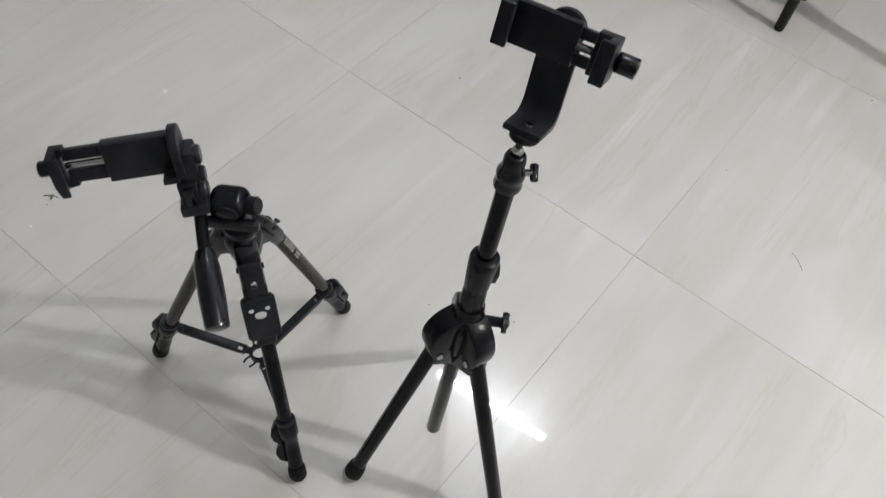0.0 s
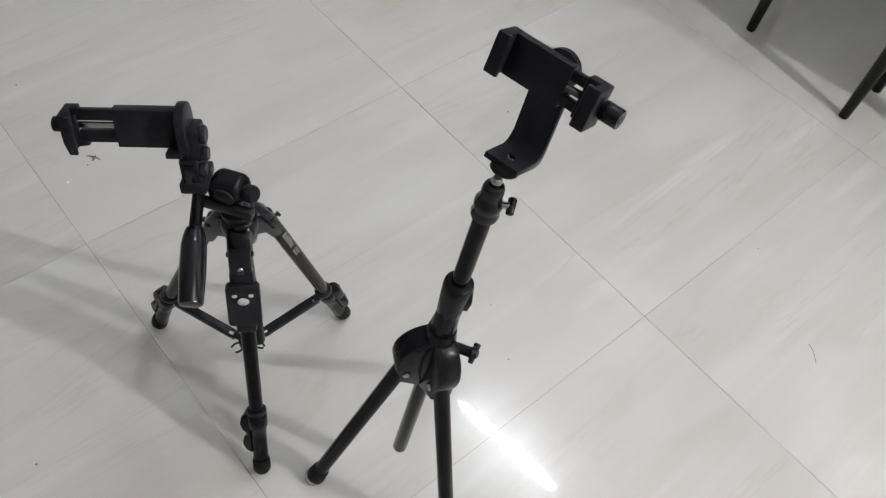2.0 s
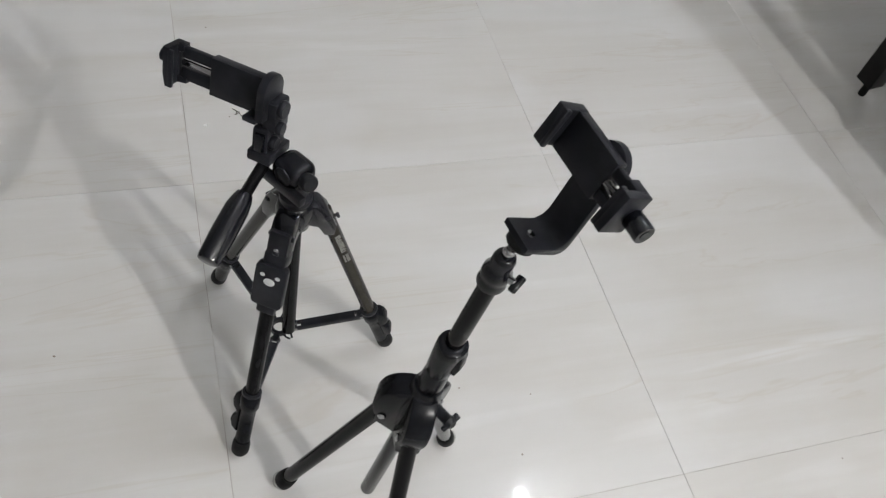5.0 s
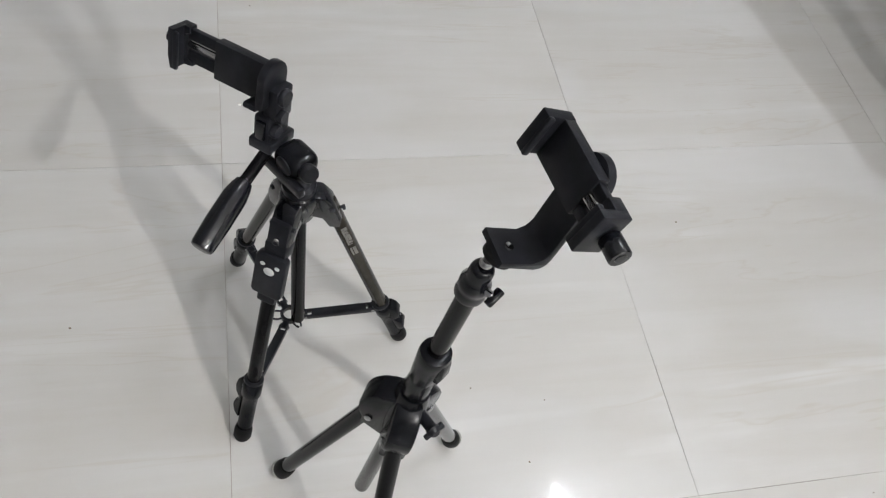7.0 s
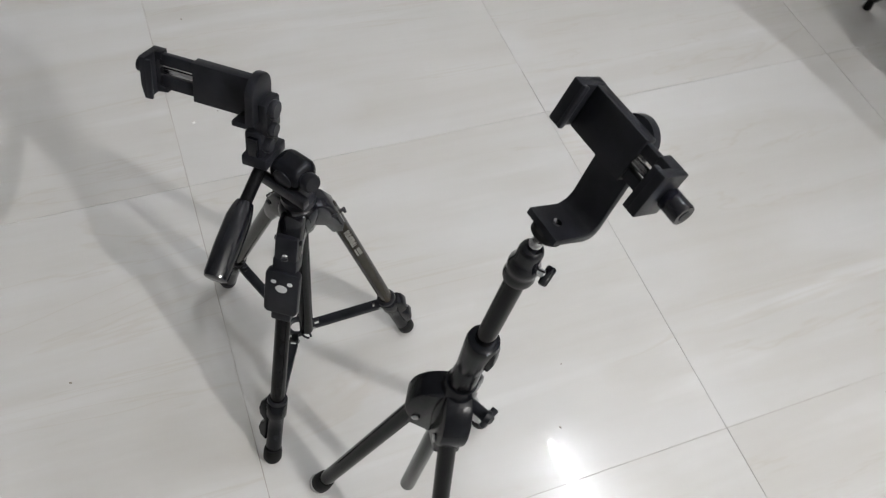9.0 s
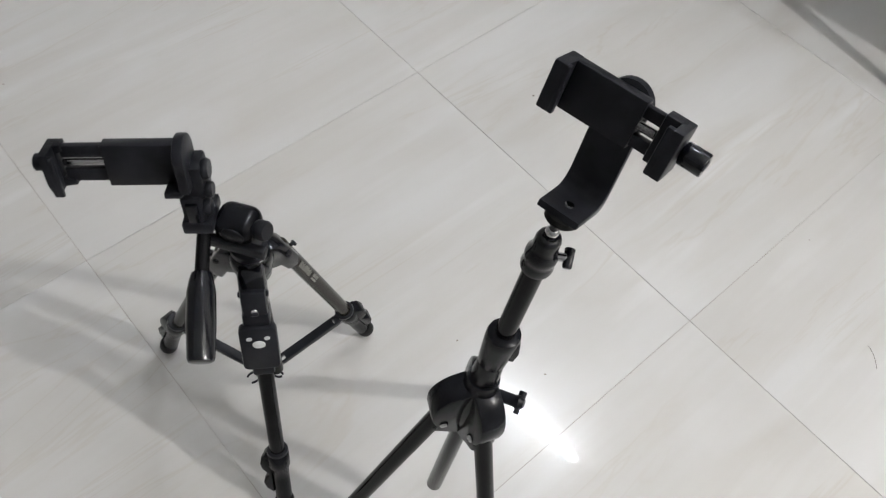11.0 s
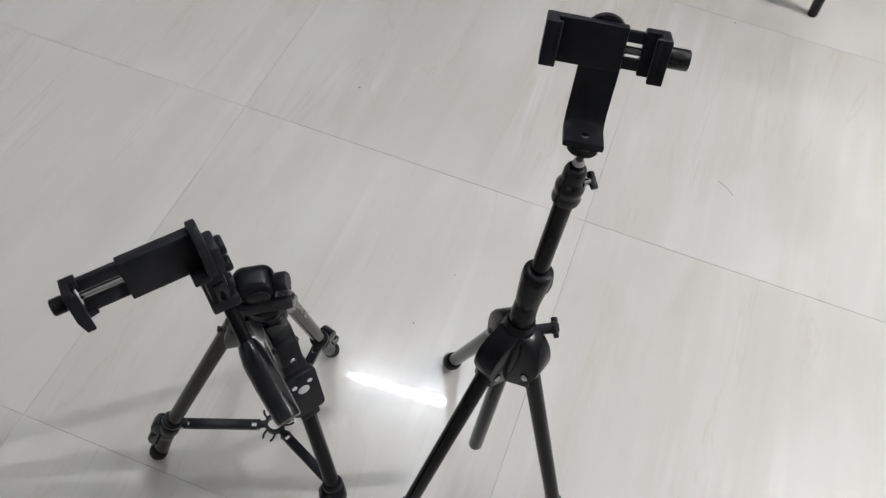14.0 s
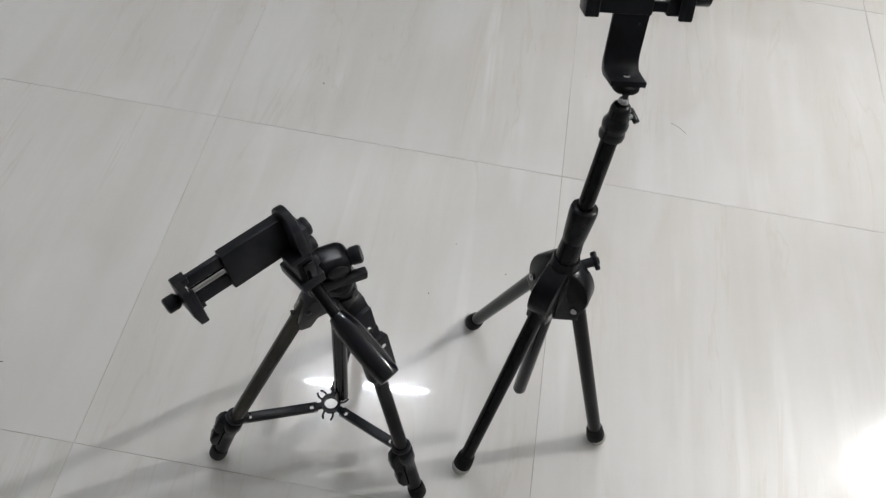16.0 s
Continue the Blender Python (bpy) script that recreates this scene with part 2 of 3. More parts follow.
def tube_lamp(p0, p1):
    mid = (Vector(p0) + Vector(p1)) / 2
    root = thing("ceiling_lamp", mid.x, mid.y, TOP, "lit white led tube lamp on the ceiling", "ceiling lamp")
    d = (Vector(p1) - Vector(p0)).normalized()
    bm = B()
    rod(bm, p0, p1, 0.0052, edge=0.002)
    part("diffuser", bm, TUBELIGHT, root, "glowing white led tube")
    m = basis(d, (0, 0, 1), (mid.x, mid.y, TOP))
    half = (Vector(p1) - Vector(p0)).length / 2
    bm = B()
    box(bm, m, (-half - 0.015, -0.02, -0.05), (half + 0.015, 0.02, -0.001), 0.004)
    part("housing", bm, FITTING, root)
    for s in (-1, 1):
        bm = B()
        rod(bm, mid + d * s * half, mid + d * s * (half + 0.018), 0.018, edge=0.003)
        part("end_cap", bm, FITTING, root)


tube_lamp((-0.127, 1.223, 2.35), (0.403, 1.276, 2.35))


def bulb_lamp(p, wall_x):
    root = thing("wall_lamp", wall_x, p[1], p[2], "lit round white led bulb in a wall holder", "wall lamp")
    m = along((wall_x, p[1], p[2]), p)
    reach = wall_x - p[0]
    bm = B()
    lathe(bm, m, [(0.0005, 0.045), (0.012, 0.045), (0.018, 0.03), (reach - 0.075, 0.02), (reach - 0.07, 0.018)], 28)
    part("holder", bm, FITTING, root)
    bm = B()
    lathe(bm, m, [(reach - 0.07, 0.014), (reach - 0.045, 0.0145), (reach - 0.03, 0.015)], 28)
    part("bulb_neck", bm, FITTING, root)
    bm = B()
    lathe(bm, m, [(reach - 0.0299, 0.015), (reach - 0.012, 0.018), (reach - 0.002, 0.0182), (reach + 0.008, 0.016), (reach + 0.015, 0.009), (reach + 0.017, 0.002)], 28)
    part("globe", bm, BULBLIGHT, root, "glowing white globe")


bulb_lamp((2.20, 1.10, 1.87), X1)


def switch_plate(y, z):
    root = thing("switch_plate", X0, y, z, "white wall switch plate with a lit indicator", "switch")
    bm = B()
    box(bm, I4, (X0 + 0.0005, y - 0.06, z - 0.045), (X0 + 0.012, y + 0.06, z + 0.045), 0.003)
    part("plate", bm, FITTING, root)
    bm = B()
    box(bm, I4, (X0 + 0.012, y - 0.045, z - 0.025), (X0 + 0.017, y - 0.01, z + 0.025), 0.002)
    part("rocker", bm, FITTING, root)
    bm = B()
    rod(bm, (X0 + 0.012, y + 0.025, z), (X0 + 0.016, y + 0.025, z), 0.0035)
    part("indicator", bm, SIGNAL, root, "small lit lens")


switch_plate(0.949, 1.206)

# ---- the shorter tripod, with the pan handle ----
LX, LY = 0.337, 0.0925


def at(az, r, z, cx=LX, cy=LY):
    return Vector((cx + r * math.cos(radians(az)), cy + r * math.sin(radians(az)), z))


def short_tripod():
    root = thing("tripod", LX, LY, 0, "short black tripod with bronze legs, pan handle and phone clamp", "tripod", "phone tripods")
    legs = [("front", (0.455, 0.0145)), ("right", (0.3285, 0.235)), ("left", (0.1865, 0.0175))]
    # centre column and crown
    bm = B()
    rod(bm, (LX, LY, 0.092), (LX, LY, 0.372), 0.0085)
    part("centre_column", bm, TUBE, root)
    bm = B()
    lathe(bm, pose(LX, LY, 0.314), [(0, 0.013), (0.004, 0.017), (0.016, 0.019), (0.03, 0.021), (0.038, 0.019), (0.042, 0.014)], 28)
    for _, (fx, fy) in legs:
        az = math.degrees(math.atan2(fy - LY, fx - LX))
        m = basis((math.cos(radians(az)), math.sin(radians(az)), 0), (0, 0, 1), (LX, LY, 0.0))
        shape = [(0.004, 0.350), (0.016, 0.353), (0.027, 0.349), (0.037, 0.335), (0.045, 0.313), (0.043, 0.297), (0.031, 0.300), (0.023, 0.316), (0.013, 0.321), (0.004, 0.317)]
        prism(bm, m, shape, -0.0125, 0.0125, 0.003)
    crown = part("crown", bm, GLOSS, root, "glossy black three-armed crown")
    for _, (fx, fy) in legs:
        az = math.degrees(math.atan2(fy - LY, fx - LX))
        bm = B()
        side = Vector((-math.sin(radians(az)), math.cos(radians(az)), 0))
        p = at(az, 0.033, 0.331)
        rod(bm, p - side * 0.0142, p + side * 0.0142, 0.0032, seg=12)
        part("pivot_pin", bm, BLACK, crown)
        bm = B()
        e = at(az, 1, 0) - at(az, 0, 0)
        q = at(az, 0.0445, 0.318)
        rod(bm, q - e * 0.002, q + e * 0.0035 + Vector((0, 0, 0.001)), 0.002, seg=10)
        rod(bm, q + e * 0.0035 - side * 0.0034, q + e * 0.0035 + side * 0.0034, 0.0019, seg=10)
        part("leg_screw", bm, BLACK, crown)
    # legs
    for k, (_, (fx, fy)) in enumerate(legs):
        az = math.degrees(math.atan2(fy - LY, fx - LX))
        reach = math.hypot(fx - LX, fy - LY)
        top, low = at(az, 0.031, 0.333), at(az, reach - 0.031, 0.09)
        foot = at(az, reach, 0.0)
        bm = B()
        rod(bm, top, low, 0.0084, edge=0.0015)
        leg = part("leg", bm, BRONZE if k != 0 else TUBE, root, "bronze-grey metal leg tube" if k else "dark metal leg tube")
        # flip lock with two lobes
        m = along(low, foot, (math.cos(radians(az)), math.sin(radians(az)), 0))
        d = (foot - low).length
        bm = B()
        lathe(bm, m, [(-0.016, 0.0105), (-0.014, 0.012), (0.007, 0.0122), (0.011, 0.0098), (0.03, 0.0094), (d - 0.022, 0.0094)], 22)
        part("leg_lock", bm, SATIN, leg, "black lock collar")
        bm = B()
        way = (foot - low).normalized()
        out = (Vector((math.cos(radians(az)), math.sin(radians(az)), 0)) + 0.3 * Vector((math.sin(radians(az)), -math.cos(radians(az)), 0))).normalized()
        if k == 0:
            out = Vector((-0.8, -0.5, 0.1)).normalized()
        mm = basis(way, out, low)
        prism(bm, mm, [(-0.012, 0.006), (-0.012, 0.013), (-0.006, 0.018), (0.006, 0.0205), (0.015, 0.0185), (0.0195, 0.014), (0.0215, 0.011), (0.0245, 0.0125), (0.029, 0.017), (0.04, 0.0195), (0.05, 0.016), (0.054, 0.008)], -0.0078, 0.0078, 0.0015)
        part("lock_lever", bm, SATIN, leg, "black flip lever")
        bm = B()
        q = low + way * 0.012 + out * 0.0195
        rod(bm, q - 0.001 * out, q + out * 0.0016, 0.0022, seg=10)
        part("lock_rivet", bm, CHROME, leg)
        bm = B()
        lathe(bm, m, [(d - 0.023, 0.0102), (d - 0.018, 0.0112), (d - 0.006, 0.0112), (d - 0.0015, 0.009), (d + 0.0035, 0.004)], 20)
        # keep the shoe on the ground
        lowest = min(v.co.z for v in bm.verts)
        bmesh.ops.translate(bm, verts=bm.verts, vec=(0, 0, -lowest))
        part("rubber_foot", bm, RUBBER, leg, "black rubber foot")
    # brace hub and struts
    hub = Vector((0.325, 0.0835, 0.077))
    bm = B()
    ring = [(0.0, 0.0085), (0.0, 0.0125), (0.0075, 0.0125), (0.0075, 0.0085)]
    seg = 24
    loops = [[bm.verts.new(hub + Vector((r * math.cos(2 * math.pi * j / seg), r * math.sin(2 * math.pi * j / seg), h))) for j in range(seg)] for h, r in ring]
    for a, b in zip(loops, loops[1:] + loops[:1]):
        for j in range(seg):
            bm.faces.new((a[j], a[(j + 1) % seg], b[(j + 1) % seg], b[j]))
    hub_ob = part("brace_hub", bm, BLACK, root, "small black ring with hooks")
    for _, (fx, fy) in legs:
        az = math.degrees(math.atan2(fy - LY, fx - LX))
        reach = math.hypot(fx - LX, fy - LY)
        b = at(az, reach - 0.044, 0.095)
        hub_az = math.degrees(math.atan2(b.y - hub.y, b.x - hub.x))
        a = at(hub_az, 0.02, 0.080, hub.x, hub.y)
        f = basis(b - a, (0, 0, 1), a)
        n = (b - a).length
        bm = B()
        box(bm, f, (-0.002, -0.0055, -0.0045), (n, -0.0035, 0.0045), 0.0006)
        box(bm, f, (-0.002, 0.0035, -0.0045), (n, 0.0055, 0.0045), 0.0006)
        box(bm, f, (0.008, -0.0052, 0.003), (n - 0.01, 0.0052, 0.0046), 0.0006)
        strut = part("brace_strut", bm, BLACK, root, "black folded-metal strut")
        for q in (0.0, n - 0.002):
            bm = B()
            rod(bm, f @ Vector((q, -0.0068, 0)), f @ Vector((q, 0.0068, 0)), 0.0026, seg=12)
            part("rivet", bm, CHROME, strut)
        bm = B()
        box(bm, basis(at(hub_az, 1, 0) - at(hub_az, 0, 0), (0, 0, 1), hub), (0.0115, -0.004, 0.0005), (0.022, 0.004, 0.007), 0.001)
        part("lug", bm, BLACK, hub_ob)
        for s in (-1, 1):
            bm = B()
            c = at(hub_az + s * 40, 0.0118, 0.081, hub.x, hub.y)
            e = at(hub_az + s * 40, 1, 0) - at(hub_az + s * 40, 0, 0)
            t = Vector((-e.y, e.x, 0)) * s
            loft(bm, [c + e * (0.011 * math.sin(w)) + t * (0.008 * (1 - math.cos(w))) for w in [0.2 * j for j in range(7)]], 0.0014, 8)
            part("hook", bm, BLACK, hub_ob)
        # clamp band that holds the strut to its leg
        bm = B()
        w0, w1 = at(az, reach - 0.0375, 0.108), at(az, reach - 0.031, 0.09)
        rod(bm, w0, w1, 0.0118, edge=0.001)
        box(bm, basis(at(az, 1, 0) - at(az, 0, 0), (0, 0, 1), (LX, LY, 0)), (reach - 0.052, -0.0033, 0.09), (reach - 0.038, 0.0033, 0.1), 0.001)
        part("leg_band", bm, BLACK, strut)
    # remote holder on the front leg
    az = math.degrees(math.atan2(legs[0][1][1] - LY, legs[0][1][0] - LX))
    reach = math.hypot(legs[0][1][0] - LX, legs[0][1][1] - LY)
    top, low = at(az, 0.031, 0.333), at(az, reach - 0.031, 0.09)
    radial = at(az, 1, 0) - at(az, 0, 0)
    f = basis(low - top, radial, top)          # x down the leg, z outward
    bm = B()
    box(bm, f, (-0.006, -0.0118, -0.01), (0.038, 0.0118, 0.0100), 0.003)
    box(bm, f, (0.021, -0.0128, -0.011), (0.041, 0.0128, 0.0108), 0.003)
    arm = part("holder_bracket", bm, BLACK, root, "black plastic bracket clipped to the leg")
    bm = B()
    rod(bm, f @ Vector((0.017, 0, 0.0097)), f @ Vector((0.017, 0, 0.0116)), 0.0032, seg=16)
    part("bracket_screw", bm, CHROME, arm)
    bm = B()
    outline = arc(0.085, 0.012, 0.006, 0, 90, 5) + arc(0.041, 0.012, 0.006, 90, 180, 5) + arc(0.041, -0.012, 0.006, 180, 270, 5) + arc(0.085, -0.012, 0.006, 270, 360, 5)
    prism(bm, f @ pose(0, 0, 0, 90, 0, 0), outline, 0.0045, 0.0150, 0.002)
    box(bm, f, (0.080, -0.011, -0.0105), (0.104, 0.011, 0.0115), 0.003)
    remote = part("remote_holder", bm, BLACK, root, "black plastic remote holder with pale printed marks")
    for dx, dy, rx, ry in ((0.0480, -0.0085, 0.0022, 0.0028), (0.0480, 0.0085, 0.0022, 0.0028), (0.0560, 0.0, 0.0048, 0.0062)):
        bm = B()
        lathe(bm, f @ pose(dx, dy, 0.0148), [(0, rx), (0.0006, rx), (0.001, rx * 0.9)], 20, ry / rx if rx < ry else 1.0)
        part("printed_mark", bm, BUTTON, remote)
    # printed bars on one leg
    az = math.degrees(math.atan2(legs[1][1][1] - LY, legs[1][1][0] - LX))
    reach = math.hypot(legs[1][1][0] - LX, legs[1][1][1] - LY)
    top, low = at(az, 0.031, 0.333), at(az, reach - 0.031, 0.09)
    f = basis(low - top, (0.86, 0.1, 0.5), top)
    bm = B()
    x = 0.046
    for w in (0.0042, 0.0052, 0.0052, 0.0044, 0.0046, 0.0054, 0.0056):
        box(bm, f, (x, -0.0034, 0.0083), (x + 0.0012, 0.0034, 0.0090), 0)
        box(bm, f, (x + 0.0012, -0.0034 if w > 0.005 else 0.0018, 0.0083), (x + w - 0.0012, -0.0018 if w > 0.005 else 0.0034, 0.0090), 0)
        box(bm, f, (x + w - 0.0022, -0.0030, 0.0083), (x + w - 0.0012, 0.0022, 0.0090), 0)
        x += w
    x += 0.006
    for w, h in ((0.003, 0.0022), (0.003, 0.0022), (0.0012, 0.0022), (0.0026, 0.0022), (0.0026, 0.0022), (0.0026, 0.0022)):
        box(bm, f, (x, -0.0005, 0.0083), (x + w - 0.0008, 0.0032, 0.0091), 0)
        box(bm, f, (x, -0.0036, 0.0080), (x + w - 0.0004, -0.0016, 0.0088), 0)
        x += w
    leg = [c for c in root.children if c.name.startswith("leg")][1]
    part("printed_bars", bm, PRINT, leg, "worn silver printed bars")
    # pan head
    bm = B()
    lathe(bm, pose(LX, LY, 0.356), [(0, 0.0165), (0.003, 0.0175), (0.01, 0.0175), (0.013, 0.013), (0.03, 0.0125)], 26)
    pan = part("pan_base", bm, BLACK, root)
    a = Vector((0.82, 0.56, 0)).normalized()
    c = Vector((0.333, 0.0905, 0.4005))
    bm = B()
    box(bm, basis(a, (0, 0, 1), c), (-0.0205, -0.0175, -0.017), (0.0185, 0.0175, 0.0095), 0.0115, 6)
    box(bm, basis(a, (0, 0, 1), c), (-0.014, -0.0135, -0.032), (0.013, 0.0135, -0.008), 0.005, 3)
    head = part("tilt_head", bm, SATIN, root, "black rounded tilt head")
    bm = B()
    q = basis(a, (0, 0, 1), c) @ Vector((0.001, -0.0168, 0.0))
    e = basis(a, (0, 0, 1), c).to_3x3() @ Vector((0, -1, 0))
    lathe(bm, along(q, q + e), [(0, 0.0105), (0.0012, 0.0105), (0.002, 0.0095)], 24)
    part("cap", bm, BLACK, head)
    bm = B()
    box(bm, basis(a, (0, 0, 1), c), (-0.03, -0.0215, -0.021), (0.03, -0.0125, -0.009), 0.002)
    part("clamp_bar", bm, BLACK, head)
    bm = B()
    k = Vector((0.344, 0.096, 0.398))
    lathe(bm, along(k, k + Vector((0.018, 0.007, 0.006))), [(0, 0.0045), (0.006, 0.0045), (0.0065, 0.0085), (0.0085, 0.0095), (0.016, 0.0095), (0.018, 0.008)], 14)
    part("tilt_knob", bm, BLACK, head)
    bm = B()
    k = Vector((0.313, 0.085, 0.376))
    rod(bm, k, k + Vector((-0.007, -0.004, -0.002)), 0.004, seg=14)
    part("lock_screw", bm, CHROME, head)
    # handle
    h0, h1, h2 = Vector((0.319, 0.064, 0.399)), Vector((0.350, 0.039, 0.3865)), Vector((0.411, -0.004, 0.3645))
    bm = B()
    rod(bm, h0, h1 + (h2 - h1) * 0.06, 0.0062)
    stem = part("handle_stem", bm, TUBE, root)
    n = (h2 - h1).length
    bm = B()
    m = along(h1, h2)
    seg, rings = 30, []
    for t, r in ((-0.01, 0.0068), (0.0, 0.0085), (0.08, 0.0105), (0.22, 0.0125), (0.6, 0.0128), (0.95, 0.0118), (0.99, 0.0108), (1.0, 0.009)):
        rings.append([bm.verts.new(m @ Vector(((r - (0.0007 if j % 5 == 0 and 0.05 < t < 0.97 else 0)) * math.cos(2 * math.pi * j / seg), (r - (0.0007 if j % 5 == 0 and 0.05 < t < 0.97 else 0)) * math.sin(2 * math.pi * j / seg), t * n))) for j in range(seg)])
    for p, q in zip(rings, rings[1:]):
        for j in range(seg):
            bm.faces.new((p[j], p[(j + 1) % seg], q[(j + 1) % seg], q[j]))
    bm.faces.new(rings[0][::-1])
    bm.faces.new(rings[-1])
    part("handle_grip", bm, GLOSS, stem, "glossy black ribbed plastic grip")
    # swivel joint between head and clamp
    j0, j1 = Vector((0.301, 0.0725, 0.464)), Vector((0.313, 0.068, 0.402))
    u = Vector((0.64, 0.768, 0.07)).normalized()
    f = basis(j1 - j0, u, j0)                # x down, z along the clamp
    bm = B()
    box(bm, f, (-0.004, -0.013, -0.004), (0.03, 0.013, 0.012), 0.003)
    box(bm, f, (0.026, -0.017, -0.011), (0.058, 0.017, 0.007), 0.003)
    box(bm, f, (0.052, -0.02, -0.014), (0.064, 0.02, 0.012), 0.002)
    joint = part("swivel_joint", bm, BLACK, root, "black folding joint with thumb screws")
    for x, y, z, r, h in ((0.004, -0.003, 0.011, 0.0095, 0.006), (0.024, -0.006, 0.010, 0.0075, 0.007), (0.041, -0.009, 0.006, 0.0075, 0.007)):
        bm = B()
        lathe(bm, f @ pose(x, y, z), [(0, r * 0.9), (0.002, r), (h - 0.002, r), (h, r * 0.85)], 12)
        part("thumb_screw", bm, BLACK, joint)
    bm = B()
    box(bm, f, (0.03, -0.0205, -0.006), (0.05, -0.0165, 0.004), 0.001)
    part("release_lever", bm, GLOSS, joint)
    # phone clamp
    f = basis(u, (-0.205, 0.182, 0.957), (0.239, -0.0025, 0.4575))   # x along the clamp, z up, y away from the face
    bm = B()
    box(bm, f, (0.031, -0.005, -0.019), (0.093, 0.007, 0.0205), 0.001)
    clamp = part("phone_clamp", bm, BLACK, root, "black plastic phone clamp, jaws set wide")
    for z0, z1 in ((0.0068, 0.0185), (-0.0165, -0.0036)):
        bm = B()
        box(bm, f, (-0.004, -0.001, z0), (0.034, 0.005, z1), 0.001)
        part("slide_rail", bm, BLACK, clamp)
    bm = B()
    g = f @ Matrix.Translation((-0.003, 0, 0))
    prism(bm, g, [(-0.0105, 0.0205), (0.002, 0.0205), (0.002, 0.014), (-0.003, 0.012), (-0.003, -0.012), (0.006, -0.014), (0.006, -0.019), (-0.004, -0.0205), (-0.0105, -0.008)], -0.003, 0.008, 0.001)
    prism(bm, g, [(-0.0105, 0.0205), (-0.004, 0.0205), (-0.004, -0.0205), (-0.0075, -0.0205), (-0.0105, -0.008)], -0.0185, 0.0075, 0.001)
    box(bm, g, (-0.006, -0.0185, -0.0205), (0.0, -0.0145, 0.0185), 0.001)
    part("moving_jaw", bm, BLACK, clamp)
    bm = B()
    outline = [(-0.022, -0.0195)] + [(-0.022, 0.010)] + arc(-0.004, 0.008, 0.0185, 170, 10, 12) + [(0.0145, -0.0195)]
    prism(bm, f @ Matrix.Translation((0.092, 0, 0.0025)) @ pose(0, 0, 0, 0, 0, 90), outline, -0.0085, 0.0, 0.0015)
    box(bm, f, (0.079, -0.0225, -0.0205), (0.094, -0.0045, -0.0145), 0.0015)
    part("fixed_jaw", bm, BLACK, clamp)
    bm = B()
    lathe(bm, along(f @ Vector((-0.0135, 0.001, 0.002)), f @ Vector((-0.027, 0.001, 0.002))), [(0, 0.004), (0.002, 0.0065), (0.0035, 0.0074), (0.0125, 0.0074), (0.0135, 0.006)], 16)
    part("clamp_knob", bm, BLACK, clamp)
    bm = B()
    rod(bm, f @ Vector((-0.004, 0.0015, 0.0015)), f @ Vector((0.033, 0.0015, 0.0015)), 0.0034, seg=14)
    part("screw_rod", bm, CHROME, clamp)
    return root


short_tripod()

# ---- the taller tripod, leaning pole ----
POLE0, POLE1 = Vector((0.5605, 0.149, 0.082)), Vector((0.5722, 0.2025, 0.564))


def pole(z):
    return POLE0 + (POLE1 - POLE0) * ((z - POLE0.z) / (POLE1.z - POLE0.z))


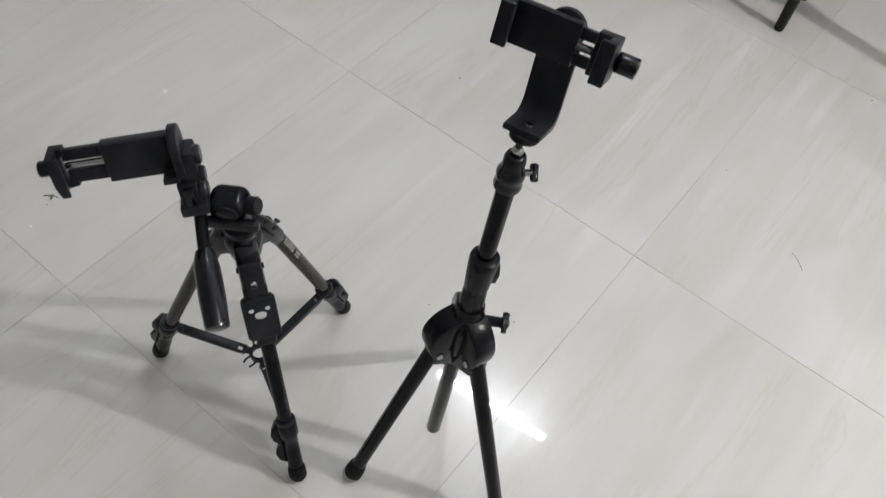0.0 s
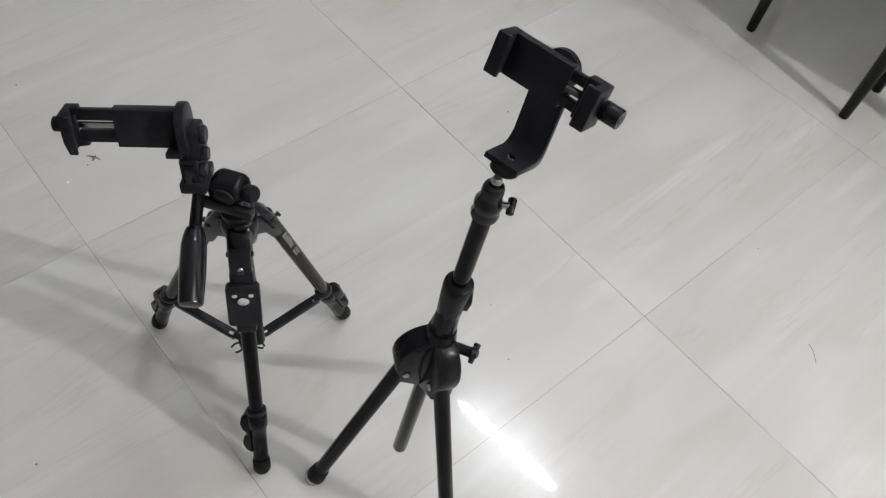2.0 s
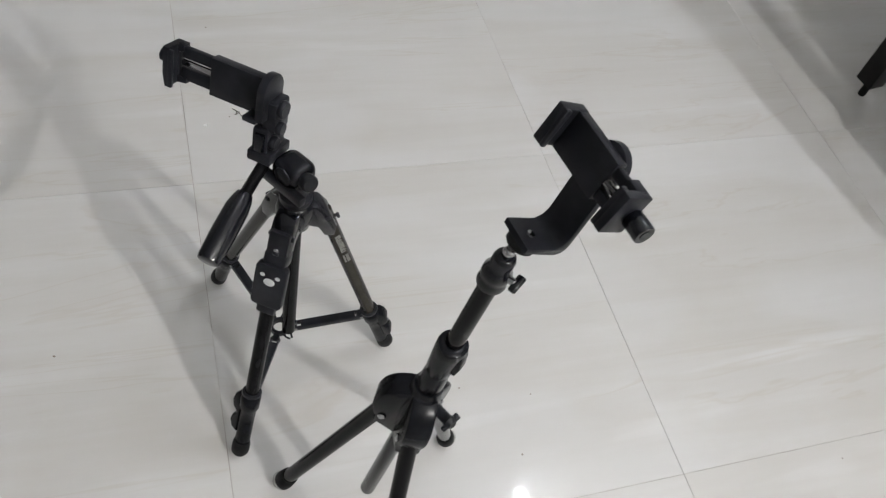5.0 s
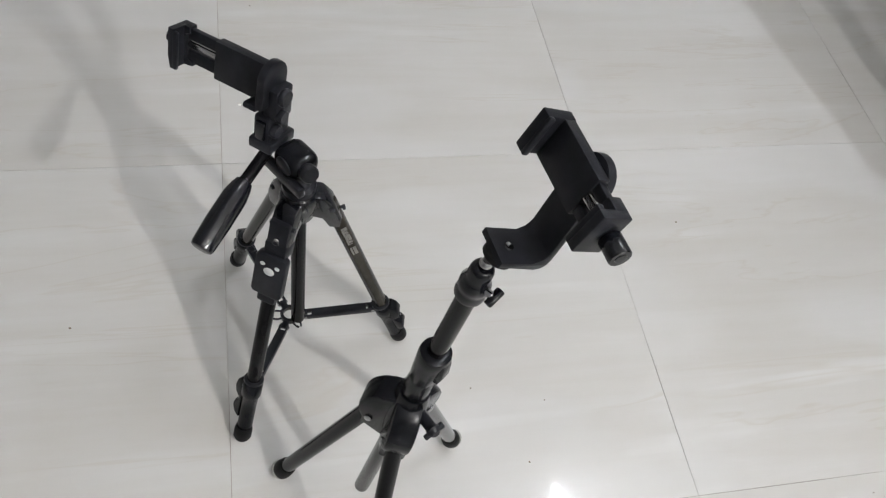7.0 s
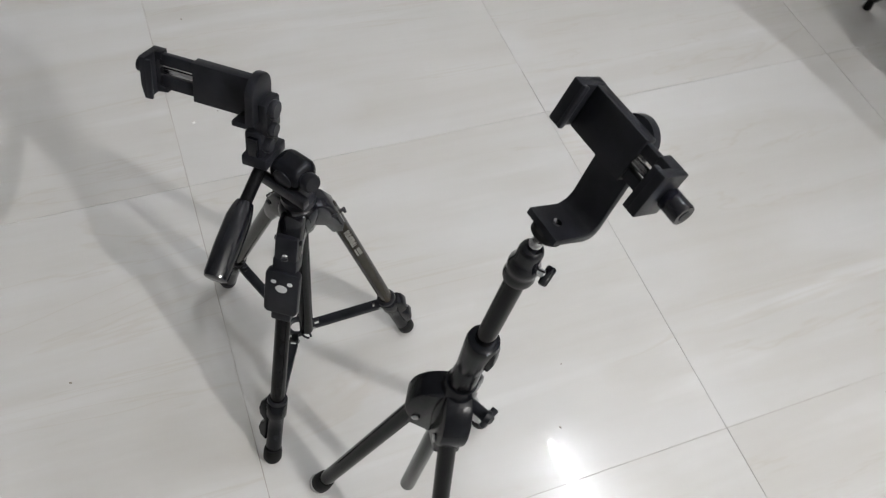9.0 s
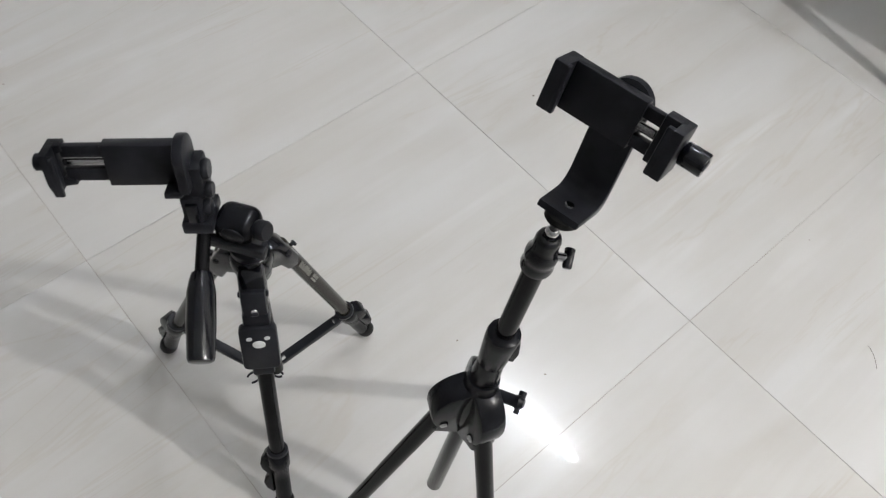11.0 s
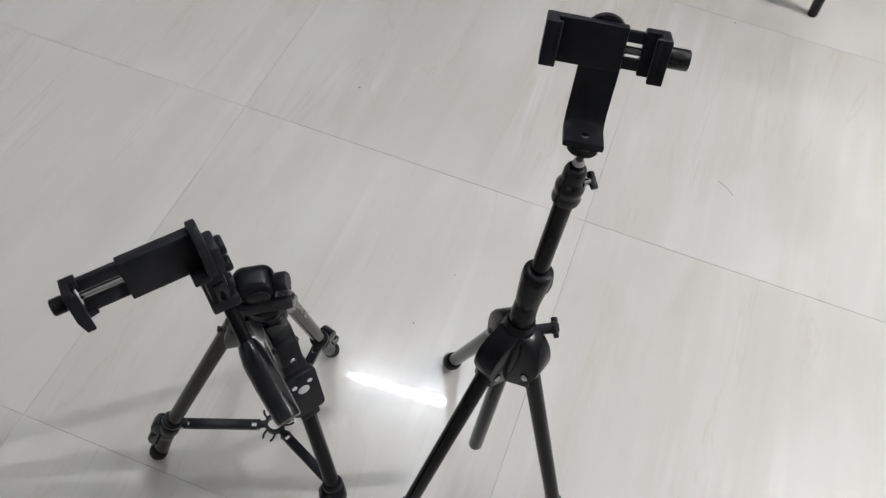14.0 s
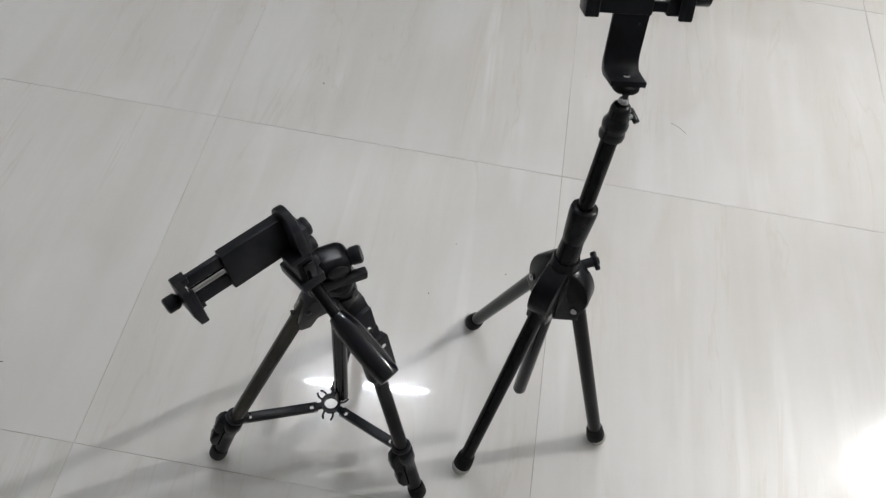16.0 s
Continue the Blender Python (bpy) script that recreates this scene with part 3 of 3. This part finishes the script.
def tall_tripod():
    hubc = pole(0.29)
    root = thing("tripod", hubc.x, hubc.y, 0, "tall black steel tripod with round hub and phone clamp", "tripod", "phone tripods")
    feet = [(0.503, 0.059), (0.487, 0.283), (0.683, 0.136)]
    m = along(POLE0, POLE1)
    bm = B()
    lathe(bm, m, [(0.0, 0.004), (0.0015, 0.0072), (0.005, 0.0085), (0.3, 0.0085)], 24)
    part("lower_post", bm, TUBE, root, "black tube end under the hub")
    # hub with three arched leg housings
    bm = B()
    mz = along(pole(0.262), pole(0.36))
    lathe(bm, mz, [(0, 0.010), (0.004, 0.0135), (0.02, 0.018), (0.05, 0.0195), (0.073, 0.0175), (0.084, 0.0155), (0.09, 0.0145)], 30)
    hub = part("hub", bm, SATIN, root, "black moulded plastic hub")
    for fx, fy in feet:
        az = math.atan2(fy - hubc.y, fx - hubc.x)
        e = Vector((math.cos(az), math.sin(az), 0))
        s = Vector((-e.y, e.x, 0))
        f = basis(e, POLE1 - POLE0, pole(0.29))
        shape = [(0.0, 0.055)] + arc(0.001, 0.014, 0.039, 88, -30, 13) + [(0.036, -0.016), (0.027, -0.021), (0.012, -0.03), (0.0, -0.033)]
        bm = B()
        prism(bm, f, shape, -0.013, 0.013, 0.0035)
        housing = part("leg_housing", bm, SATIN, hub)
        hip = f @ Vector((0.029, 0, -0.003))
        for w in (-1, 1):
            bm = B()
            q = f @ Vector((0.028, w * 0.0128, -0.001))
            v = (f.to_3x3() @ Vector((0, w, 0))).normalized()
            lathe(bm, along(q, q + v), [(0, 0.0042), (0.0012, 0.0042), (0.0022, 0.0032), (0.0025, 0.001)], 14)
            part("housing_screw", bm, CHROME, hub)
        foot = Vector((fx, fy, 0.0))
        way = (foot - hip).normalized()
        n = (foot - hip).length
        bm = B()
        rod(bm, hip, hip + way * (n - 0.012), 0.0088, edge=0.001, seg=22)
        leg = part("leg", bm, TUBE, root, "black steel leg tube")
        bm = B()
        ml = along(hip, foot)
        lathe(bm, ml, [(n - 0.034, 0.0092), (n - 0.032, 0.011), (n - 0.016, 0.0122), (n - 0.0095, 0.0118)], 24)
        part("foot_collar", bm, RUBBER, leg, "black rubber collar")
        bm = B()
        lathe(bm, ml, [(n - 0.0096, 0.0118), (n - 0.006, 0.0125), (n - 0.001, 0.0108), (n + 0.002, 0.006)], 24)
        lowest = min(v.co.z for v in bm.verts)
        bmesh.ops.translate(bm, verts=bm.verts, vec=(0, 0, -lowest))
        part("foot_pad", bm, CLEAR, leg, "grey translucent foot pad")
    # locking screw on the hub
    k0, k1 = pole(0.328) + Vector((0.012, 0.007, 0)), Vector((0.606, 0.195, 0.335))
    bm = B()
    rod(bm, k0, k0 + (k1 - k0) * 0.75, 0.0055, seg=14)
    screw = part("lock_screw", bm, BLACK, hub)
    bm = B()
    v = (k1 - k0).normalized()
    cross = v.cross(Vector((0.2, -0.3, 1))).normalized()
    q = k0 + (k1 - k0) * 0.82
    rod(bm, q - cross * 0.0105, q + cross * 0.0105, 0.0036, 0.0028, seg=12)
    lathe(bm, along(q - v * 0.004, q + v * 0.004), [(0, 0.006), (0.004, 0.0075), (0.008, 0.004)], 14)
    part("wing_handle", bm, BLACK, hub)
    # sleeve, clutch and upper tube
    bm = B()
    n0 = (pole(0.34) - POLE0).length
    lathe(bm, m, [(n0, 0.0125), (n0 + 0.003, 0.0135), (n0 + 0.03, 0.0122), (n0 + 0.041, 0.0116)], 26)
    part("sleeve", bm, SATIN, root)
    bm = B()
    lathe(bm, m, [(n0 + 0.040, 0.0114), (n0 + 0.043, 0.0122), (n0 + 0.058, 0.0132), (n0 + 0.076, 0.0143), (n0 + 0.084, 0.0145), (n0 + 0.0875, 0.0138), (n0 + 0.089, 0.0118), (n0 + 0.0895, 0.0086)], 26)
    f = basis((0.72, 0.65, 0), POLE1 - POLE0, pole(0.40))
    prism(bm, f, [(0.008, 0.027), (0.0138, 0.028), (0.0170, 0.018), (0.0178, 0.004), (0.0150, -0.008), (0.008, -0.008)], -0.006, 0.006, 0.0015)
    part("clutch", bm, SATIN, root, "satin black lever clutch")
    bm = B()
    n1 = (pole(0.525) - POLE0).length
    lathe(bm, m, [(n0 + 0.085, 0.0083), (n1, 0.0083)], 26)
    part("upper_tube", bm, TUBE, root, "black painted steel tube")
    # ball head
    bm = B()
    lathe(bm, m, [(n1 - 0.005, 0.0096), (n1 - 0.0035, 0.0118), (n1 + 0.0, 0.0124), (n1 + 0.004, 0.0116), (n1 + 0.006, 0.0112), (n1 + 0.009, 0.0122), (n1 + 0.014, 0.0122), (n1 + 0.018, 0.0102), (n1 + 0.0215, 0.0094), (n1 + 0.029, 0.0094), (n1 + 0.0325, 0.0082), (n1 + 0.034, 0.006)], 26)
    ball_head = part("ball_head", bm, GLOSS, root, "small glossy black ball head")
    top = pole(0.563)
    bm = B()
    bmesh.ops.create_uvsphere(bm, u_segments=24, v_segments=14, radius=0.005, matrix=Matrix.Translation(top - Vector((0, 0, 0.001))))
    part("ball", bm, CHROME, ball_head, "small chrome ball")
    bm = B()
    rod(bm, top, top + Vector((0.0002, 0.0005, 0.009)), 0.003, seg=14)
    part("stud", bm, GLOSS, ball_head)
    bm = B()
    q = pole(0.537)
    v = Vector((0.8, 0.55, 0.12)).normalized()
    rod(bm, q + v * 0.008, q + v * 0.0175, 0.0032, seg=12)
    part("screw_shaft", bm, CHROME, ball_head)
    bm = B()
    c = q + v * 0.0185
    cross = v.cross(Vector((0.3, -0.2, 1))).normalized()
    rod(bm, c - cross * 0.0075, c + cross * 0.0075, 0.0038, 0.0034, seg=12, squash=0.7)
    part("thumb_screw", bm, GLOSS, ball_head)
    # bracket and phone clamp
    yaw, tip = radians(10), radians(22)
    u = Vector((math.cos(yaw), math.sin(yaw), 0))
    n0v = Vector((math.sin(yaw), -math.cos(yaw), 0))
    w = Vector((0, 0, math.cos(tip))) - n0v * math.sin(tip)
    f = basis(u, w, (0.5690, 0.2405, 0.565))     # x along the clamp, z up the bracket, y away from the face
    bm = B()
    half = 0.0158
    prof = [(-0.003, -0.0012), (-0.0004, 0.003), (0.0, 0.008), (-0.009, 0.075), (-0.015, 0.075), (-0.0062, 0.015), (-0.0078, 0.008), (-0.013, 0.0035), (-0.041, 0.0035), (-0.041, -0.0015), (-0.009, -0.0032)]
    prism(bm, f @ Matrix.Translation((-0.004, 0, 0)) @ pose(0, 0, 0, 0, 0, 90), [(y, z) for y, z in prof], -half, half, 0.001)
    bracket = part("bracket", bm, BLACK, root, "black bent plastic bracket")
    bm = B()
    rod(bm, f @ Vector((-0.003, -0.031, -0.009)), f @ Vector((-0.003, -0.031, -0.001)), 0.012, edge=0.002, seg=24)
    part("mount_disc", bm, RUBBER, bracket)
    bm = B()
    lathe(bm, f @ pose(-0.003, -0.028, 0.0034), [(0, 0.0036), (0.0014, 0.0033), (0.0018, 0.0022)], 16)
    part("mount_screw", bm, CHROME, bracket)
    bm = B()
    cy, h, bk = 0.0725, 0.017, -0.012
    box(bm, f, (-0.042, bk - 0.010, cy - h), (0.010, bk, cy + h), 0.001)
    clamp = part("phone_clamp", bm, BLACK, root, "black plastic phone clamp with open jaws")
    for z0, z1 in ((0.006, 0.0145), (-0.0145, -0.006)):
        bm = B()
        box(bm, f, (0.008, bk - 0.008, cy + z0), (0.029, bk - 0.002, cy + z1), 0.001)
        part("slide_rail", bm, BLACK, clamp)
    bm = B()
    box(bm, f, (-0.0505, -0.036, cy - h), (-0.0415, bk + 0.001, cy + h), 0.0012)
    box(bm, f, (-0.0425, -0.036, cy - h), (-0.0385, -0.031, cy + h), 0.0012)
    part("fixed_jaw", bm, BLACK, clamp)
    bm = B()
    box(bm, f, (0.0225, bk - 0.010, cy - h), (0.037, bk + 0.001, cy + h), 0.0012)
    box(bm, f, (0.033, -0.036, cy - h), (0.0405, bk + 0.001, cy + h), 0.0012)
    box(bm, f, (0.029, -0.036, cy - h), (0.034, -0.031, cy + h), 0.0012)
    part("moving_jaw", bm, BLACK, clamp)
    ky = bk - 0.006
    bm = B()
    lathe(bm, along(f @ Vector((0.0405, ky, cy)), f @ Vector((0.0575, ky, cy))), [(0, 0.0045), (0.001, 0.0075), (0.002, 0.008), (0.0162, 0.008), (0.017, 0.0074)], 14)
    part("clamp_knob", bm, GLOSS, clamp)
    bm = B()
    lathe(bm, along(f @ Vector((0.0575, ky, cy)), f @ Vector((0.0595, ky, cy))), [(-0.001, 0.0042), (0.0004, 0.004)], 14)
    part("knob_screw", bm, BLACK, clamp)
    bm = B()
    prof = []
    for k in range(17):
        prof += [(0.001 * k, 0.0034), (0.001 * k + 0.0005, 0.0028)]
    lathe(bm, along(f @ Vector((0.008, ky, cy)), f @ Vector((0.025, ky, cy))), prof, 14)
    part("screw_rod", bm, CHROME, clamp)
    bm = B()
    c = f @ Vector((-0.005, bk, cy + 0.004))
    lathe(bm, along(c, f @ Vector((-0.005, bk + 0.011, cy + 0.004))), [(0, 0.009), (0.002, 0.0162), (0.009, 0.0162), (0.011, 0.014)], 28)
    part("swivel_disc", bm, BLACK, clamp)
    return root


tall_tripod()

# ---- dining set behind the tripods ----


def dining_chair(p, q):
    """A chair whose rear legs stand at p and q, its seat away from the tripods."""
    p, q = Vector((*p, 0)), Vector((*q, 0))
    a = (q - p).normalized()
    f = basis(a, (0, 0, 1), (p + q) / 2)
    half = (q - p).length / 2
    mid = (p + q) / 2
    root = thing("dining_chair", mid.x, mid.y, 0, "black wooden dining chair with tapered legs and dark seat", "chair", "chairs at the table")
    for x, y in ((-half, 0), (half, 0), (-half, 0.40), (half, 0.40)):
        s = -1 if x < 0 else 1
        foot = f @ Vector((x, y, 0))
        topv = f @ Vector((x - s * 0.012, y + (0.012 if y == 0 else -0.012), 0.44))
        bm = B()
        lathe(bm, along(foot, topv), [(0.0, 0.0085), (0.003, 0.0098), (0.44, 0.018)], 18)
        lowest = min(v.co.z for v in bm.verts)
        bmesh.ops.translate(bm, verts=bm.verts, vec=(0, 0, -lowest))
        part("leg", bm, WOODBLACK, root)
    bm = B()
    box(bm, f, (-half - 0.02, -0.022, 0.4405), (half + 0.02, 0.43, 0.475), 0.012)
    part("seat", bm, SEATCLOTH, root, "dark grey padded seat")
    bm = B()
    box(bm, f, (-half, -0.002, 0.41), (half, 0.028, 0.44), 0.004)
    box(bm, f, (-half, 0.028, 0.405), (-half + 0.025, 0.41, 0.436), 0.004)
    box(bm, f, (half - 0.025, 0.028, 0.405), (half, 0.41, 0.436), 0.004)
    part("seat_frame", bm, WOODBLACK, root)
    for s in (-1, 1):
        bm = B()
        rod(bm, f @ Vector((s * (half - 0.012), 0.012, 0.43)), f @ Vector((s * (half - 0.012), -0.106, 1.03)), 0.015, 0.012)
        part("back_post", bm, WOODBLACK, root)
    bm = B()
    box(bm, f @ pose(0, 0, 0, 10.5, 0, 0), (-half - 0.06, 0.070, 0.482), (half + 0.06, 0.092, 1.055), 0.01)
    part("backrest", bm, SEATCLOTH, root)


dining_chair((0.532, 1.25), (0.892, 1.283))


def stool(x, y, turn, side, height):
    f = pose(x, y, 0, 0, 0, turn)
    mid = f @ Vector((side / 2, side / 2, 0))
    root = thing("stool", mid.x, mid.y, 0, "black wooden stool with tapered legs under the table", "stool")
    for a in (0, side):
        for b in (0, side):
            bm = B()
            top = f @ Vector((a + (0.012 if a == 0 else -0.012), b + (0.012 if b == 0 else -0.012), height - 0.03))
            lathe(bm, along(f @ Vector((a, b, 0)), top), [(0.0, 0.0085), (0.003, 0.0098), (height - 0.03, 0.0175)], 18)
            lowest = min(v.co.z for v in bm.verts)
            bmesh.ops.translate(bm, verts=bm.verts, vec=(0, 0, -lowest))
            part("leg", bm, WOODBLACK, root)
    bm = B()
    box(bm, f, (-0.012, -0.012, height - 0.031), (side + 0.012, side + 0.012, height), 0.01, 3)
    part("seat", bm, SEATCLOTH, root, "dark padded seat")


stool(0.268, 1.302, 15, 0.27, 0.44)


def dining_table():
    """A table standing a little askew, its near edge over the chair's rear legs."""
    root = thing("dining_table", 0.4, 1.6, 0, "dark dining table with thick square black legs", "table")
    turn = 9.1
    m = pose(-0.39, 1.100, 0, 0, 0, turn)
    bm = B()
    box(bm, m, (0, 0, 0.72), (1.62, 0.92, 0.75), 0.004)
    part("tabletop", bm, TABLETOP, root)
    bm = B()
    for lo, hi in (((0.32, 0.21, 0.66), (1.30, 0.235, 0.7195)), ((0.32, 0.685, 0.66), (1.30, 0.71, 0.7195)), ((0.32, 0.24, 0.66), (0.345, 0.68, 0.7195)), ((1.275, 0.24, 0.66), (1.30, 0.68, 0.7195))):
        box(bm, m, lo, hi, 0.002)
    part("apron", bm, WOODBLACK, root)
    inner = m.inverted() @ Vector((-0.105, 1.379, 0))
    for x in (inner.x, 1.62 - inner.x):
        for y in (inner.y, 0.92 - inner.y):
            foot = m @ Vector((x, y, 0))
            bm = B()
            box(bm, pose(foot.x, foot.y, 0, 0, 0, turn), (-0.021, -0.021, 0.024), (0.021, 0.021, 0.7195), 0.002)
            leg = part("leg", bm, WOODBLACK, root, "thick square black leg")
            bm = B()
            lathe(bm, pose(foot.x + 0.011, foot.y - 0.012, 0), [(0, 0.0075), (0.004, 0.0085), (0.026, 0.0075)], 16)
            part("glide", bm, RUBBER, leg)


dining_table()

# ---- crumbs on the floor ----


def flake(name, x, y, size, mat, label, category, seed):
    rnd = random.Random(seed)
    bm = B()
    pts = []
    n = 7
    for k in range(n):
        r = size * rnd.uniform(0.45, 1.0)
        pts.append((r * math.cos(2 * math.pi * k / n), r * 0.7 * math.sin(2 * math.pi * k / n)))
    m = pose(x, y, 0.0, 0, 0, rnd.uniform(0, 360))
    low = [bm.verts.new(m @ Vector((px, py, 0.0002))) for px, py in pts]
    up = [bm.verts.new(m @ Vector((px * 0.8, py * 0.8, 0.0006 + size * rnd.uniform(0.05, 0.3)))) for px, py in pts]
    bm.faces.new(low[::-1])
    bm.faces.new(up)
    for k in range(n):
        bm.faces.new((low[k], low[(k + 1) % n], up[(k + 1) % n], up[k]))
    whole(name, bm, mat, label, category, "", "crumbs on the floor")


flake("paper_scrap", -0.125, 0.031, 0.0045, PAPER, "tiny white paper scrap lying on the floor tile", "scrap", 1)
for n, (x, y, size) in enumerate(((0.276, -0.202, 0.0026), (0.157, 0.721, 0.0028), (0.416, 0.322, 0.0024), (0.444, 0.422, 0.0018), (0.528, 0.381, 0.0022), (0.627, 0.855, 0.0018), (-0.371, 0.057, 0.0026), (0.751, 1.189, 0.0022), (-0.141, 0.072, 0.0022))):
    flake("crumb", x, y, size, CRUMB, "tiny dark crumb of grit on the floor tile", "crumb", 10 + n)


def fibres(name, strands, radius, mat, label, category):
    """Thin bent fibres lying on the tile, each through three points."""
    bm = B()
    for a, b, c in strands:
        a, b, c = Vector(a), Vector(b), Vector(c)
        path = []
        for k in range(9):
            w = k / 8
            q = a * (1 - w) ** 2 + (2 * b - (a + c) / 2) * 2 * w * (1 - w) + c * w ** 2
            path.append(Vector((q.x, q.y, radius + 0.0001)))
        loft(bm, path, radius, 6)
    whole(name, bm, mat, label, category, "", "crumbs on the floor")


fibres("lint", (((-0.159, 0.079), (-0.150, 0.088), (-0.139, 0.092)), ((-0.156, 0.084), (-0.149, 0.085), (-0.144, 0.083)), ((-0.152, 0.090), (-0.147, 0.086), (-0.146, 0.081))), 0.0008, LINT, "flat dark tuft of lint on the floor tile", "lint")
fibres("hair", (((0.788, 0.771), (0.801, 0.765), (0.816, 0.750)),), 0.00035, LINT, "thin curved dark hair lying on the floor tile", "hair")

# ---- floor tiles ----
SIDE, GAP = 0.6, 0.00062
NX0, NX1 = math.floor((X0 - 0.05) / SIDE), math.ceil((X1 + 0.05) / SIDE)
NY0, NY1 = math.floor((Y0 - 0.05) / SIDE), math.ceil((Y1 + 0.05) / SIDE)
bm = B()
h = SIDE / 2 - GAP / 2
for z, k in ((-0.0009, h), (-0.0004, h), (0.0, h - 0.00012)):
    for sx, sy in ((-1, -1), (1, -1), (1, 1), (-1, 1)):
        bm.verts.new((sx * k, sy * k, z))
bm.verts.ensure_lookup_table()
V = bm.verts
for r in (0, 4):
    for k in range(4):
        bm.faces.new((V[r + k], V[r + (k + 1) % 4], V[r + 4 + (k + 1) % 4], V[r + 4 + k]))
bm.faces.new(V[8:12])
bm.faces.new([V[3], V[2], V[1], V[0]])
TILE_MESH = mesh_from("tile", bm, TILE, 20)
for i in range(NX0, NX1):
    for j in range(NY0, NY1):
        x0, x1 = max(i * SIDE, X0 - 0.19), min((i + 1) * SIDE, X1 + 0.19)
        y0, y1 = max(j * SIDE, Y0 - 0.19), min((j + 1) * SIDE, Y1 + 0.19)
        t = new("tile", TILE_MESH)
        t.parent = floor
        t.location = ((x0 + x1) / 2, (y0 + y1) / 2, 0)
        t.scale = ((x1 - x0) / SIDE, (y1 - y0) / SIDE, 1)
